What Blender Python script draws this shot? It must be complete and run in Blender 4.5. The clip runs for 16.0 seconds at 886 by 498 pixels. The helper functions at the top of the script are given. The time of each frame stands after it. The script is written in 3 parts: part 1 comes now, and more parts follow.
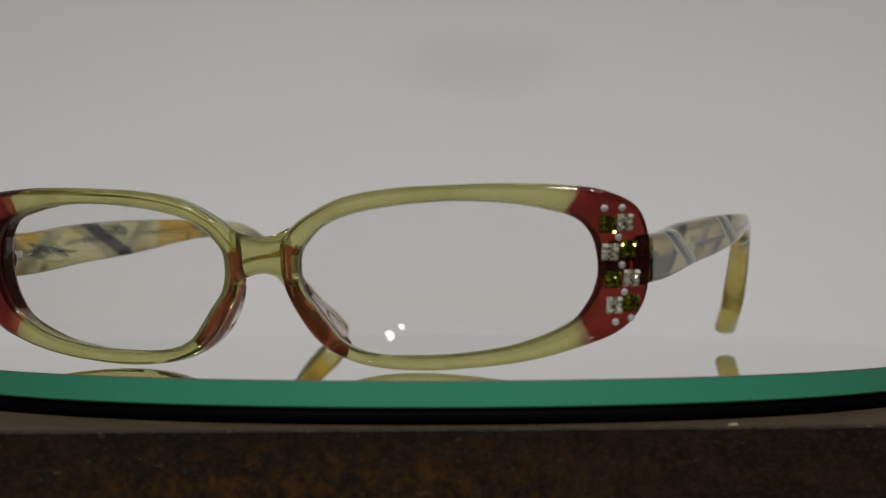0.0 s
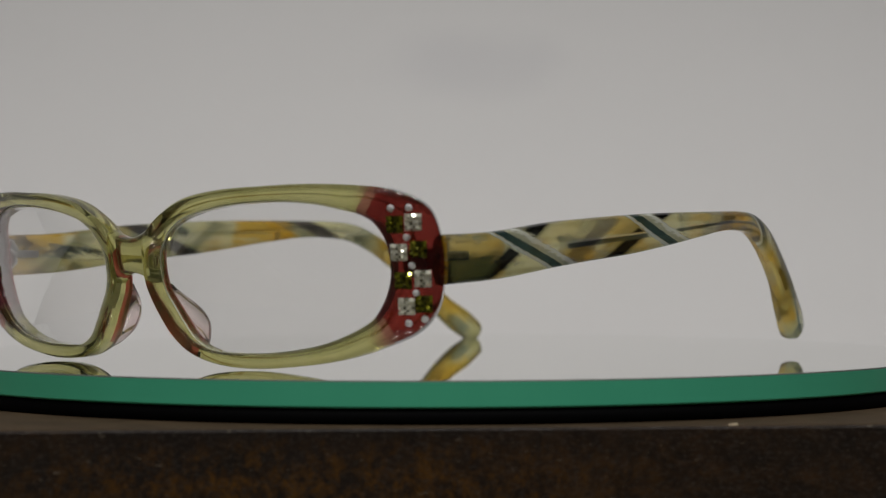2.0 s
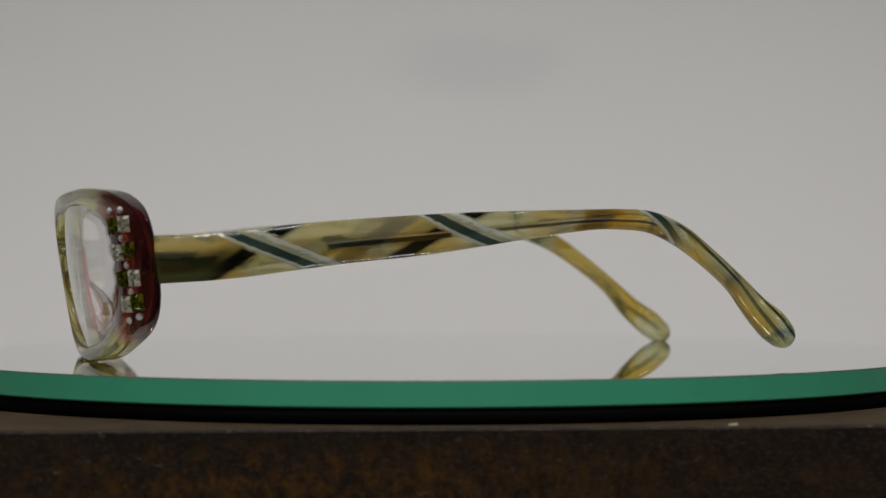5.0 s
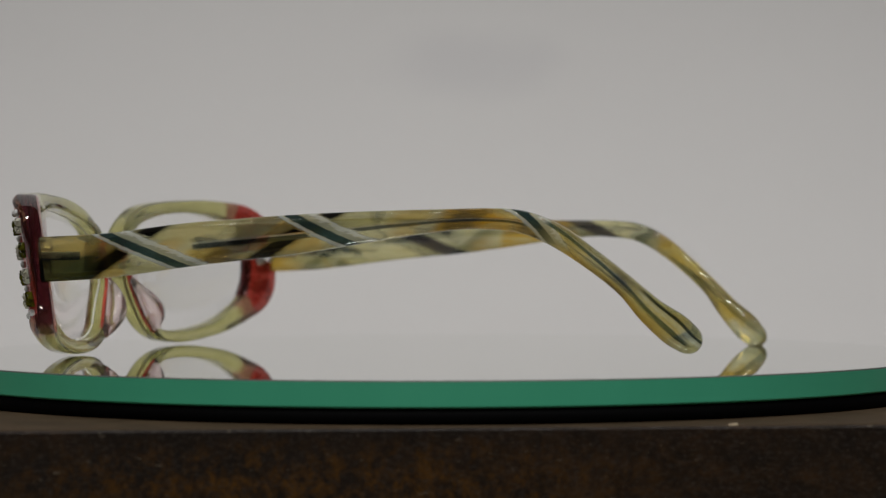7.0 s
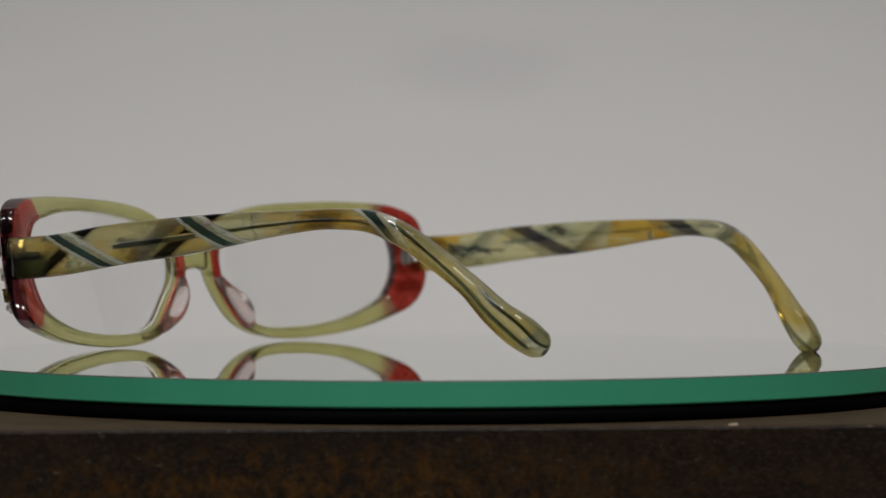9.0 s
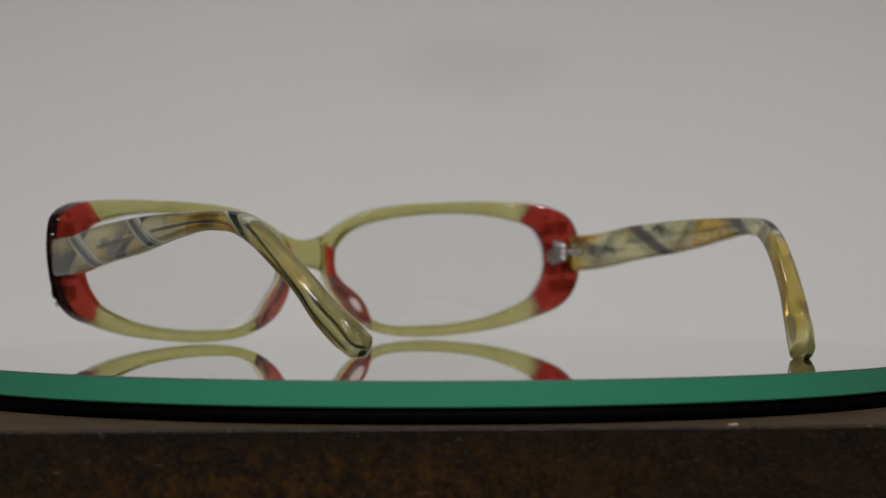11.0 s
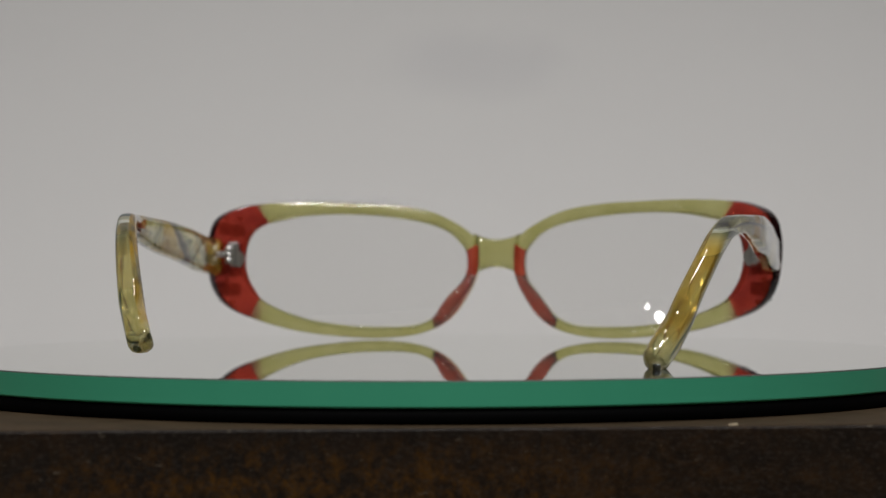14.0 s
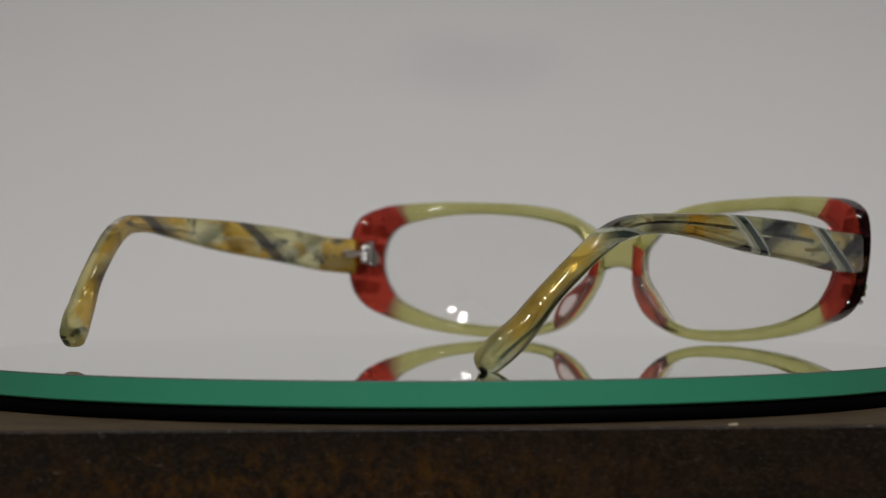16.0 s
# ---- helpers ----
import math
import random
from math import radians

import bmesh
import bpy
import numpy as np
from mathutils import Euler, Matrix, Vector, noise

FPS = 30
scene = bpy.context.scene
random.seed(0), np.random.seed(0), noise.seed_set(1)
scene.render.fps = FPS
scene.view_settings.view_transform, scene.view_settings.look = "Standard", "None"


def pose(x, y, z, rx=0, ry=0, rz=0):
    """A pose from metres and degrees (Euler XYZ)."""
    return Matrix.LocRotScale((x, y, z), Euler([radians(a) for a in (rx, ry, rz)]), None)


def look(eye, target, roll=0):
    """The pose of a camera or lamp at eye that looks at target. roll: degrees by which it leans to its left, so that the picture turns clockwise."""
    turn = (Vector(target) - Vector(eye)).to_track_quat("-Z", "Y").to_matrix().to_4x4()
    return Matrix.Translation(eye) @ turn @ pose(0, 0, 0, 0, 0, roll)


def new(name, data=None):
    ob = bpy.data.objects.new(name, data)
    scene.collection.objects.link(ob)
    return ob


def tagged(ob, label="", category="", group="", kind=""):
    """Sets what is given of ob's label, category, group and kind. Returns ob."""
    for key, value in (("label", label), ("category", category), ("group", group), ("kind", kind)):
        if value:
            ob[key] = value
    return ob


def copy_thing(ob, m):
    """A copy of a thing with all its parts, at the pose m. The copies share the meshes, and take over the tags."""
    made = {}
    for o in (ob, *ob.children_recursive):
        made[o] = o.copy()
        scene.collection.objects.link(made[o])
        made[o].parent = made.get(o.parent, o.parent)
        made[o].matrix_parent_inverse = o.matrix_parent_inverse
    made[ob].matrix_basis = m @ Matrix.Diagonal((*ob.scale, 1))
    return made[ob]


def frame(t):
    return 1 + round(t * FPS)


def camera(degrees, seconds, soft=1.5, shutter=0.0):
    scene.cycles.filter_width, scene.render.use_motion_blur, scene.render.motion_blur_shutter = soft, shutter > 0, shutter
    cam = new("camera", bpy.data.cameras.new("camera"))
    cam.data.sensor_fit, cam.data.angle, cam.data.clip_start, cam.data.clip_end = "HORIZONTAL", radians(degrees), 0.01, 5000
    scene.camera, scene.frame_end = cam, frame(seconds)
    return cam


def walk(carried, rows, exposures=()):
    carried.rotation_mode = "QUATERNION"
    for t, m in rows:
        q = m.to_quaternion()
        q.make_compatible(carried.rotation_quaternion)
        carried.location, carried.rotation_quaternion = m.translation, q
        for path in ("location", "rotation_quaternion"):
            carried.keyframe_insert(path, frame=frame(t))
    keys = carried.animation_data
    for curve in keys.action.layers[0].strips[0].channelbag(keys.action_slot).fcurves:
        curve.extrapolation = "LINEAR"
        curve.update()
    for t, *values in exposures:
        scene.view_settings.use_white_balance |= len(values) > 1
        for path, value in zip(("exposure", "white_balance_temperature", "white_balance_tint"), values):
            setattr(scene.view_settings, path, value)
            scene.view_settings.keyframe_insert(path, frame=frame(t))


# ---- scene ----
cam = camera(21.59, 16.0, soft=1.1)
EYE = (0.0, -0.4724, 0.0212)
VIEW = look(EYE, (0.00150, 0.0, 0.02108), -0.113)
walk(cam, [(0.0, VIEW), (16.0, VIEW)],
     [(0.0, 0.02), (5.0, 0.02), (7.5, -0.01), (8.5, -0.04), (11.5, -0.03), (12.5, 0.03), (14.0, 0.04), (14.5, 0.0), (15.0, -0.08), (15.5, -0.07), (16.0, -0.04)])
cam.data.dof.use_dof = True
cam.data.dof.focus_distance = 0.43
cam.data.dof.aperture_fstop = 25.0

# ---- light ----
SPIN = -11.928            # degrees per second of the turntable
world = bpy.data.worlds.new("room_world")
world.use_nodes = True
world.node_tree.nodes["Background"].inputs[0].default_value = (0.9, 0.95, 1.0, 1)
world.node_tree.nodes["Background"].inputs[1].default_value = 0.05
scene.world = world


def area_lamp(name, eye, target, sx, sy, power, colour):
    data = bpy.data.lights.new(name, "AREA")
    data.shape, data.size, data.size_y, data.energy, data.color = "ELLIPSE", sx, sy, power, colour
    ob = new(name, data)
    ob.matrix_world = look(eye, target)
    return ob


def bulb_lamp(name, eye, radius, power, colour):
    data = bpy.data.lights.new(name, "POINT")
    data.shadow_soft_size, data.energy, data.color = radius, power, colour
    ob = new(name, data)
    ob.location = eye
    return ob


LAMP_XS = (-0.38, 0.1, 0.58)
for lx in LAMP_XS:
    area_lamp("ceiling_light_lamp", (lx, -0.7, 1.64), (lx * 0.9 - 0.04, -0.2, 0), 0.2, 0.2, 6.55, (1.0, 0.983, 0.982))
# one more light hangs right over the table and draws the bright lines on the arms and rims
OVERHEAD = (-0.05, 0.22)
area_lamp("ceiling_light_lamp", (*OVERHEAD, 1.64), (*OVERHEAD, 0), 0.14, 0.14, 1.0, (1.0, 0.97, 0.93))
for bx, by, bz, br, bp in ((-0.96, -1.13, 0.83, 0.036, 2.6), (-0.88, -1.20, 0.77, 0.022, 1.0)):
    bulb_lamp("bulb_lamp", (bx, by, bz), br, bp, (1.0, 0.98, 0.95))

# ---- materials ----


def material(name):
    m = bpy.data.materials.new(name)
    m.use_nodes = True
    return m, m.node_tree.nodes, m.node_tree.links, m.node_tree.nodes["Principled BSDF"]


def setup(p, **kw):
    for k, v in kw.items():
        p.inputs[k.replace("_", " ")].default_value = v


def mixed(N, L, fac, a, b):
    """A colour mix; a and b are colours or sockets."""
    x = N.new("ShaderNodeMix")
    x.data_type = "RGBA"
    for i, s in ((0, fac), (6, a), (7, b)):
        if isinstance(s, bpy.types.NodeSocket):
            L.new(s, x.inputs[i])
        else:
            x.inputs[i].default_value = s if i == 0 else (*s, 1)
    return x.outputs[2]


def calc(N, L, op, a, b=0.0, c=0.0, clamp=False):
    x = N.new("ShaderNodeMath")
    x.operation, x.use_clamp = op, clamp
    for i, s in enumerate((a, b, c)):
        if isinstance(s, bpy.types.NodeSocket):
            L.new(s, x.inputs[i])
        else:
            x.inputs[i].default_value = s
    return x.outputs[0]


def noisy(N, L, scale, detail=4.0, rough=0.55, stretch=(1, 1, 1), distort=0.0):
    c = N.new("ShaderNodeTexCoord")
    mp = N.new("ShaderNodeMapping")
    mp.inputs["Scale"].default_value = stretch
    n = N.new("ShaderNodeTexNoise")
    n.inputs["Scale"].default_value, n.inputs["Detail"].default_value = scale, detail
    n.inputs["Roughness"].default_value, n.inputs["Distortion"].default_value = rough, distort
    L.new(c.outputs["Object"], mp.inputs[0])
    L.new(mp.outputs[0], n.inputs["Vector"])
    return n.outputs["Fac"]


def step(N, L, value, lo, hi):
    x = N.new("ShaderNodeMapRange")
    x.interpolation_type = "SMOOTHSTEP"
    L.new(value, x.inputs[0])
    x.inputs[1].default_value, x.inputs[2].default_value = lo, hi
    return x.outputs[0]


def bumped(N, L, p, height, strength, distance):
    b = N.new("ShaderNodeBump")
    b.inputs["Strength"].default_value, b.inputs["Distance"].default_value = strength, distance
    L.new(height, b.inputs["Height"])
    L.new(b.outputs[0], p.inputs["Normal"])


def plain(name, colour, rough=0.5, metal=0.0, spread=0.12, scale=60.0, bump=0.0, **kw):
    """A surface with a slight unevenness of colour and gloss."""
    m, N, L, p = material(name)
    setup(p, Roughness=rough, Metallic=metal, **kw)
    n = noisy(N, L, scale)
    col = mixed(N, L, n, [c * (1 - spread) for c in colour], [min(1, c * (1 + spread)) for c in colour])
    L.new(col, p.inputs["Base Color"])
    L.new(calc(N, L, "MULTIPLY_ADD", n, 0.1, rough - 0.05, True), p.inputs["Roughness"])
    if bump:
        bumped(N, L, p, noisy(N, L, scale * 6), bump, 0.0005)
    return m


def acetate(name, colour, dark, through_share, rough=0.07, scale=160.0, melt=None):
    """Clear-tinted acetate with soft clouds in it; it may melt into another tint at the corners."""
    m, N, L, p = material(name)
    setup(p, Roughness=rough, IOR=1.47, Transmission_Weight=through_share)
    n = step(N, L, noisy(N, L, scale, 3.0), 0.35, 0.7)
    col = mixed(N, L, n, colour, dark)
    if melt:
        c = N.new("ShaderNodeTexCoord")
        sp = N.new("ShaderNodeSeparateXYZ")
        L.new(c.outputs["Object"], sp.inputs[0])
        far = calc(N, L, "MULTIPLY_ADD", noisy(N, L, 500.0, 2.0), 0.0016, calc(N, L, "ABSOLUTE", sp.outputs[0]))
        col = mixed(N, L, calc(N, L, "MULTIPLY", step(N, L, far, 0.0540, 0.0578), 1.0), col, melt)
    L.new(col, p.inputs["Base Color"])
    bumped(N, L, p, noisy(N, L, 900.0, 2.0), 0.03, 0.0002)
    return m


OLIVE = acetate("olive_acetate", (0.63, 0.61, 0.27), (0.53, 0.51, 0.19), 0.96, 0.02, melt=(0.27, 0.075, 0.068))
RED = acetate("burgundy_acetate", (0.26, 0.060, 0.058), (0.17, 0.038, 0.038), 0.95, 0.03)
# darker copy of RED: the shade of its depth is put into the colour
SHADED_FLANK = acetate("burgundy_acetate_shaded", (0.05, 0.007, 0.012), (0.02, 0.004, 0.007), 0.92, 0.03)
RED_BACK = acetate("red_backing_acetate", (0.60, 0.058, 0.030), (0.40, 0.034, 0.022), 0.60, 0.05)
NOSE = acetate("red_nose_acetate", (0.60, 0.055, 0.04), (0.42, 0.03, 0.025), 0.55, 0.05)
PAD = acetate("clear_pink_acetate", (0.95, 0.84, 0.82), (0.92, 0.74, 0.72), 0.97, 0.02)
GOLD = plain("gold_print", (0.40, 0.30, 0.10), 0.4, 0.6, 0.3, 900.0)
STEEL = plain("hinge_steel", (0.62, 0.61, 0.59), 0.34, 1.0, 0.2, 900.0)


def cut_stone(name, deep, bright, lo, hi, metal):
    """Foiled crystal: its sparkle is painted, each cut facet given a tone between a deep and a bright one."""
    m, N, L, p = material(name)
    setup(p, Roughness=0.06, Metallic=metal, IOR=1.6)
    geo = N.new("ShaderNodeNewGeometry")
    tone = step(N, L, geo.outputs["Random Per Island"], lo, hi)
    col = mixed(N, L, tone, deep, bright)
    L.new(mixed(N, L, calc(N, L, "MULTIPLY", noisy(N, L, 2600.0, 2.0), 0.5), col, [c * 0.6 for c in bright]), p.inputs["Base Color"])
    return m


GREEN_STONE = cut_stone("green_foiled_stone", (0.012, 0.012, 0.003), (0.34, 0.34, 0.030), 0.25, 0.95, 0.55)
PALE_STONE = cut_stone("pale_foiled_stone", (0.10, 0.10, 0.05), (0.95, 0.94, 0.78), 0.12, 0.45, 0.25)
CLEAR_STONE = cut_stone("clear_foiled_stone", (0.80, 0.80, 0.79), (0.97, 0.97, 0.96), 0.0, 1.0, 0.15)


def lens_glass():
    m, N, L, p = material("lens_glass")
    setup(p, Roughness=0.0, IOR=1.5, Transmission_Weight=1.0)
    p.inputs["Base Color"].default_value = (0.985, 0.985, 0.98, 1)
    return m


LENS = lens_glass()
FROST = plain("ground_lens_edge", (0.85, 0.86, 0.80), 0.45, 0.0, 0.1, 1200.0, 0.1, Transmission_Weight=0.3)


def temple_acetate():
    """Laminated acetate: clear olive with amber clouds, teal streaks, wound ribbons and a core wire."""
    m, N, L, p = material("laminated_acetate")
    setup(p, Roughness=0.03, IOR=1.49, Transmission_Weight=0.74)
    uv = N.new("ShaderNodeUVMap")
    uv.uv_map = "along"
    sep = N.new("ShaderNodeSeparateXYZ")
    L.new(uv.outputs[0], sep.inputs[0])
    inner = calc(N, L, "GREATER_THAN", sep.outputs[0], 0.9)
    outside = calc(N, L, "SUBTRACT", 1.0, inner)
    u = calc(N, L, "MULTIPLY", calc(N, L, "SUBTRACT", sep.outputs[0], inner), 200.0)
    v = calc(N, L, "MULTIPLY_ADD", sep.outputs[1], 2.0, -1.0)
    fuzz = calc(N, L, "MULTIPLY_ADD", noisy(N, L, 2200.0, 3.0, 0.6, (1, 0.25, 1)), 0.9, -0.45)
    clouds = noisy(N, L, 75.0, 3.0, 0.5, (1, 0.55, 1), 0.8)
    streak = noisy(N, L, 260.0, 4.0, 0.6, (1, 0.12, 1.6), 0.6)
    col = mixed(N, L, step(N, L, streak, 0.35, 0.7), (0.86, 0.83, 0.50), (0.62, 0.58, 0.24))
    amber = step(N, L, calc(N, L, "MULTIPLY_ADD", inner, 0.09, clouds), 0.54, 0.63)
    amber = calc(N, L, "MULTIPLY", amber, calc(N, L, "MAXIMUM", inner, step(N, L, u, 6.0, 20.0)))
    col = mixed(N, L, amber, col, (0.72, 0.42, 0.045))
    grains = step(N, L, noisy(N, L, 420.0, 4.0, 0.65, (1.4, 0.07, 1.8), 0.3), 0.52, 0.68)
    col = mixed(N, L, calc(N, L, "MULTIPLY", grains, 0.5), col, (0.06, 0.075, 0.05))
    pale = step(N, L, noisy(N, L, 380.0, 4.0, 0.65, (1.3, 0.09, 1.7), 0.5), 0.56, 0.66)
    col = mixed(N, L, calc(N, L, "MULTIPLY", pale, 0.6), col, (0.74, 0.70, 0.40))
    col = mixed(N, L, step(N, L, noisy(N, L, 110.0, 4.0, 0.6, (1, 0.4, 1), 1.0), 0.56, 0.66), col, (0.06, 0.085, 0.075))

    def within(q, lo, hi, soft=0.12):
        a = step(N, L, q, lo - soft, lo + soft)
        b = step(N, L, q, hi - soft, hi + soft)
        return calc(N, L, "SUBTRACT", a, b, 0.0, True)

    # golden upper field and teal lower streaks between the first two ribbons
    field = calc(N, L, "MULTIPLY", calc(N, L, "MULTIPLY", within(u, 25.0, 47.0, 3.0), within(v, 0.1, 1.4, 0.2)), outside)
    col = mixed(N, L, calc(N, L, "MULTIPLY", field, step(N, L, clouds, 0.36, 0.52)), col, (0.80, 0.68, 0.30))
    low = calc(N, L, "MULTIPLY", within(calc(N, L, "MULTIPLY_ADD", fuzz, 3.0, u), 37.0, 51.0, 2.5), within(v, -1.4, -0.22, 0.12))
    col = mixed(N, L, calc(N, L, "MULTIPLY", calc(N, L, "MULTIPLY", low, outside), step(N, L, streak, 0.40, 0.55)), col, (0.26, 0.36, 0.34))
    low = calc(N, L, "MULTIPLY", within(calc(N, L, "MULTIPLY_ADD", fuzz, 4.0, u), 28.0, 37.0, 2.5), within(v, -1.4, -0.25, 0.12))
    col = mixed(N, L, calc(N, L, "MULTIPLY", low, calc(N, L, "MULTIPLY", outside, 0.9)), col, (0.74, 0.46, 0.06))
    # ribbons behind, seen dimly through the acetate
    for centre, slope, face in ((16.0, 8.0, outside), (50.0, 7.5, outside), (98.0, 3.0, outside), (39.0, 7.5, inner), (80.0, 4.0, inner), (111.0, 3.5, inner)):
        q = calc(N, L, "ADD", calc(N, L, "MULTIPLY_ADD", v, -slope, -centre), calc(N, L, "ADD", u, fuzz))
        col = mixed(N, L, calc(N, L, "MULTIPLY", calc(N, L, "MULTIPLY", within(q, -3.6, 2.8, 1.3), 1.0), face), col, mixed(N, L, inner, (0.0008, 0.0010, 0.0012), (0.040, 0.036, 0.040)))
        col = mixed(N, L, calc(N, L, "MULTIPLY", calc(N, L, "MULTIPLY", within(q, -7.5, -3.4, 1.5), 0.6), face), col, (0.14, 0.17, 0.14))
    # core wire
    wire = calc(N, L, "MULTIPLY", calc(N, L, "MULTIPLY", within(v, -0.26, 0.06, 0.05), outside), within(u, 30.0, 117.0, 0.4))
    col = mixed(N, L, calc(N, L, "MULTIPLY", wire, 0.97), col, (0.022, 0.030, 0.028))
    # bright highlight along the wire, painted into the colour
    painted_shine = calc(N, L, "MULTIPLY", calc(N, L, "MULTIPLY", within(v, -0.02, 0.07, 0.03), outside), within(u, 30.0, 117.0, 0.4))
    col = mixed(N, L, calc(N, L, "MULTIPLY", painted_shine, 0.85), col, (0.80, 0.76, 0.60))
    # ribbons on top
    solid = None
    for centre, slope in ((21.5, -7.4), (55.6, -5.6), (94.5, -4.2)):
        q = calc(N, L, "ADD", calc(N, L, "MULTIPLY_ADD", v, -slope, -centre), calc(N, L, "MULTIPLY_ADD", fuzz, 1.0, u))
        col = mixed(N, L, calc(N, L, "MULTIPLY", outside, within(calc(N, L, "MULTIPLY_ADD", fuzz, 2.0, q), -3.9, -2.3, 0.5)), col, (0.50, 0.54, 0.50))
        band = within(q, -3.6, 3.8, 0.4)
        solid = band if solid is None else calc(N, L, "MAXIMUM", solid, band)
        col = mixed(N, L, calc(N, L, "MULTIPLY", outside, within(q, -2.4, 0.5, 0.2)), col, (0.018, 0.045, 0.045))
        col = mixed(N, L, calc(N, L, "MULTIPLY", outside, within(q, 0.5, 2.4, 0.4)), col, (0.40, 0.41, 0.30))
        col = mixed(N, L, calc(N, L, "MULTIPLY", outside, within(calc(N, L, "MULTIPLY_ADD", fuzz, 3.6, q), 2.2, 4.2, 0.6)), col, (0.66, 0.68, 0.61))
    # more amber towards the tip
    gold = calc(N, L, "MULTIPLY", step(N, L, u, 84.0, 104.0), step(N, L, noisy(N, L, 130.0, 3.0, 0.5, (1, 0.5, 0.7)), 0.38, 0.58))
    col = mixed(N, L, calc(N, L, "MULTIPLY", gold, calc(N, L, "MULTIPLY_ADD", inner, 0.55, 0.10)), col, (0.70, 0.46, 0.06))
    # the arm beyond the bend is nearly clear
    clear = calc(N, L, "MULTIPLY", step(N, L, u, 93.0, 100.0), outside)
    col = mixed(N, L, calc(N, L, "MULTIPLY", clear, 0.7), col, (0.66, 0.66, 0.36))
    # lines along the tip
    tip = step(N, L, u, 112.0, 115.0)
    wave = calc(N, L, "MULTIPLY_ADD", calc(N, L, "SUBTRACT", u, 112.0), 0.03, v)
    col = mixed(N, L, calc(N, L, "MULTIPLY", calc(N, L, "MULTIPLY", tip, outside), 0.6), col, (0.50, 0.54, 0.26))
    core = calc(N, L, "MULTIPLY", outside, within(u, 94.0, 126.0, 1.0))
    col = mixed(N, L, calc(N, L, "MULTIPLY", within(u, 98.0, 122.0, 3.0), within(calc(N, L, "MULTIPLY_ADD", fuzz, 0.4, v), -1.4, -0.40, 0.25)), col, (0.62, 0.44, 0.09))
    col = mixed(N, L, calc(N, L, "MULTIPLY", core, within(wave, 0.0, 0.34, 0.05)), col, (0.05, 0.09, 0.078))
    # white highlight on the tip's core, a pale painted line
    col = mixed(N, L, calc(N, L, "MULTIPLY", core, within(wave, 0.30, 0.38, 0.03)), col, (0.55, 0.60, 0.50))
    col = mixed(N, L, calc(N, L, "MULTIPLY", calc(N, L, "MULTIPLY", tip, outside), within(wave, 0.5, 0.82, 0.06)), col, (0.72, 0.82, 0.74))
    col = mixed(N, L, calc(N, L, "MULTIPLY", calc(N, L, "MULTIPLY", tip, outside), within(wave, 0.82, 1.02, 0.06)), col, (0.010, 0.022, 0.022))
    # smoky teal near the hinge
    smoke = calc(N, L, "MULTIPLY", within(calc(N, L, "MULTIPLY_ADD", v, -4.0, u), -1.0, 12.5, 1.8), within(calc(N, L, "MULTIPLY_ADD", fuzz, 0.5, v), -1.4, 0.15, 0.2))
    col = mixed(N, L, calc(N, L, "MULTIPLY", smoke, calc(N, L, "MULTIPLY", outside, 0.985)), col, (0.008, 0.020, 0.021))
    L.new(calc(N, L, "MULTIPLY_ADD", calc(N, L, "MULTIPLY_ADD", calc(N, L, "MULTIPLY", inner, calc(N, L, "SUBTRACT", 1.0, step(N, L, u, 80.0, 92.0))), 0.4, calc(N, L, "MULTIPLY", solid, outside)), -0.45, 0.80), p.inputs["Transmission Weight"])
    L.new(col, p.inputs["Base Color"])
    bumped(N, L, p, streak, 0.04, 0.0003)
    return m


TEMPLE = temple_acetate()


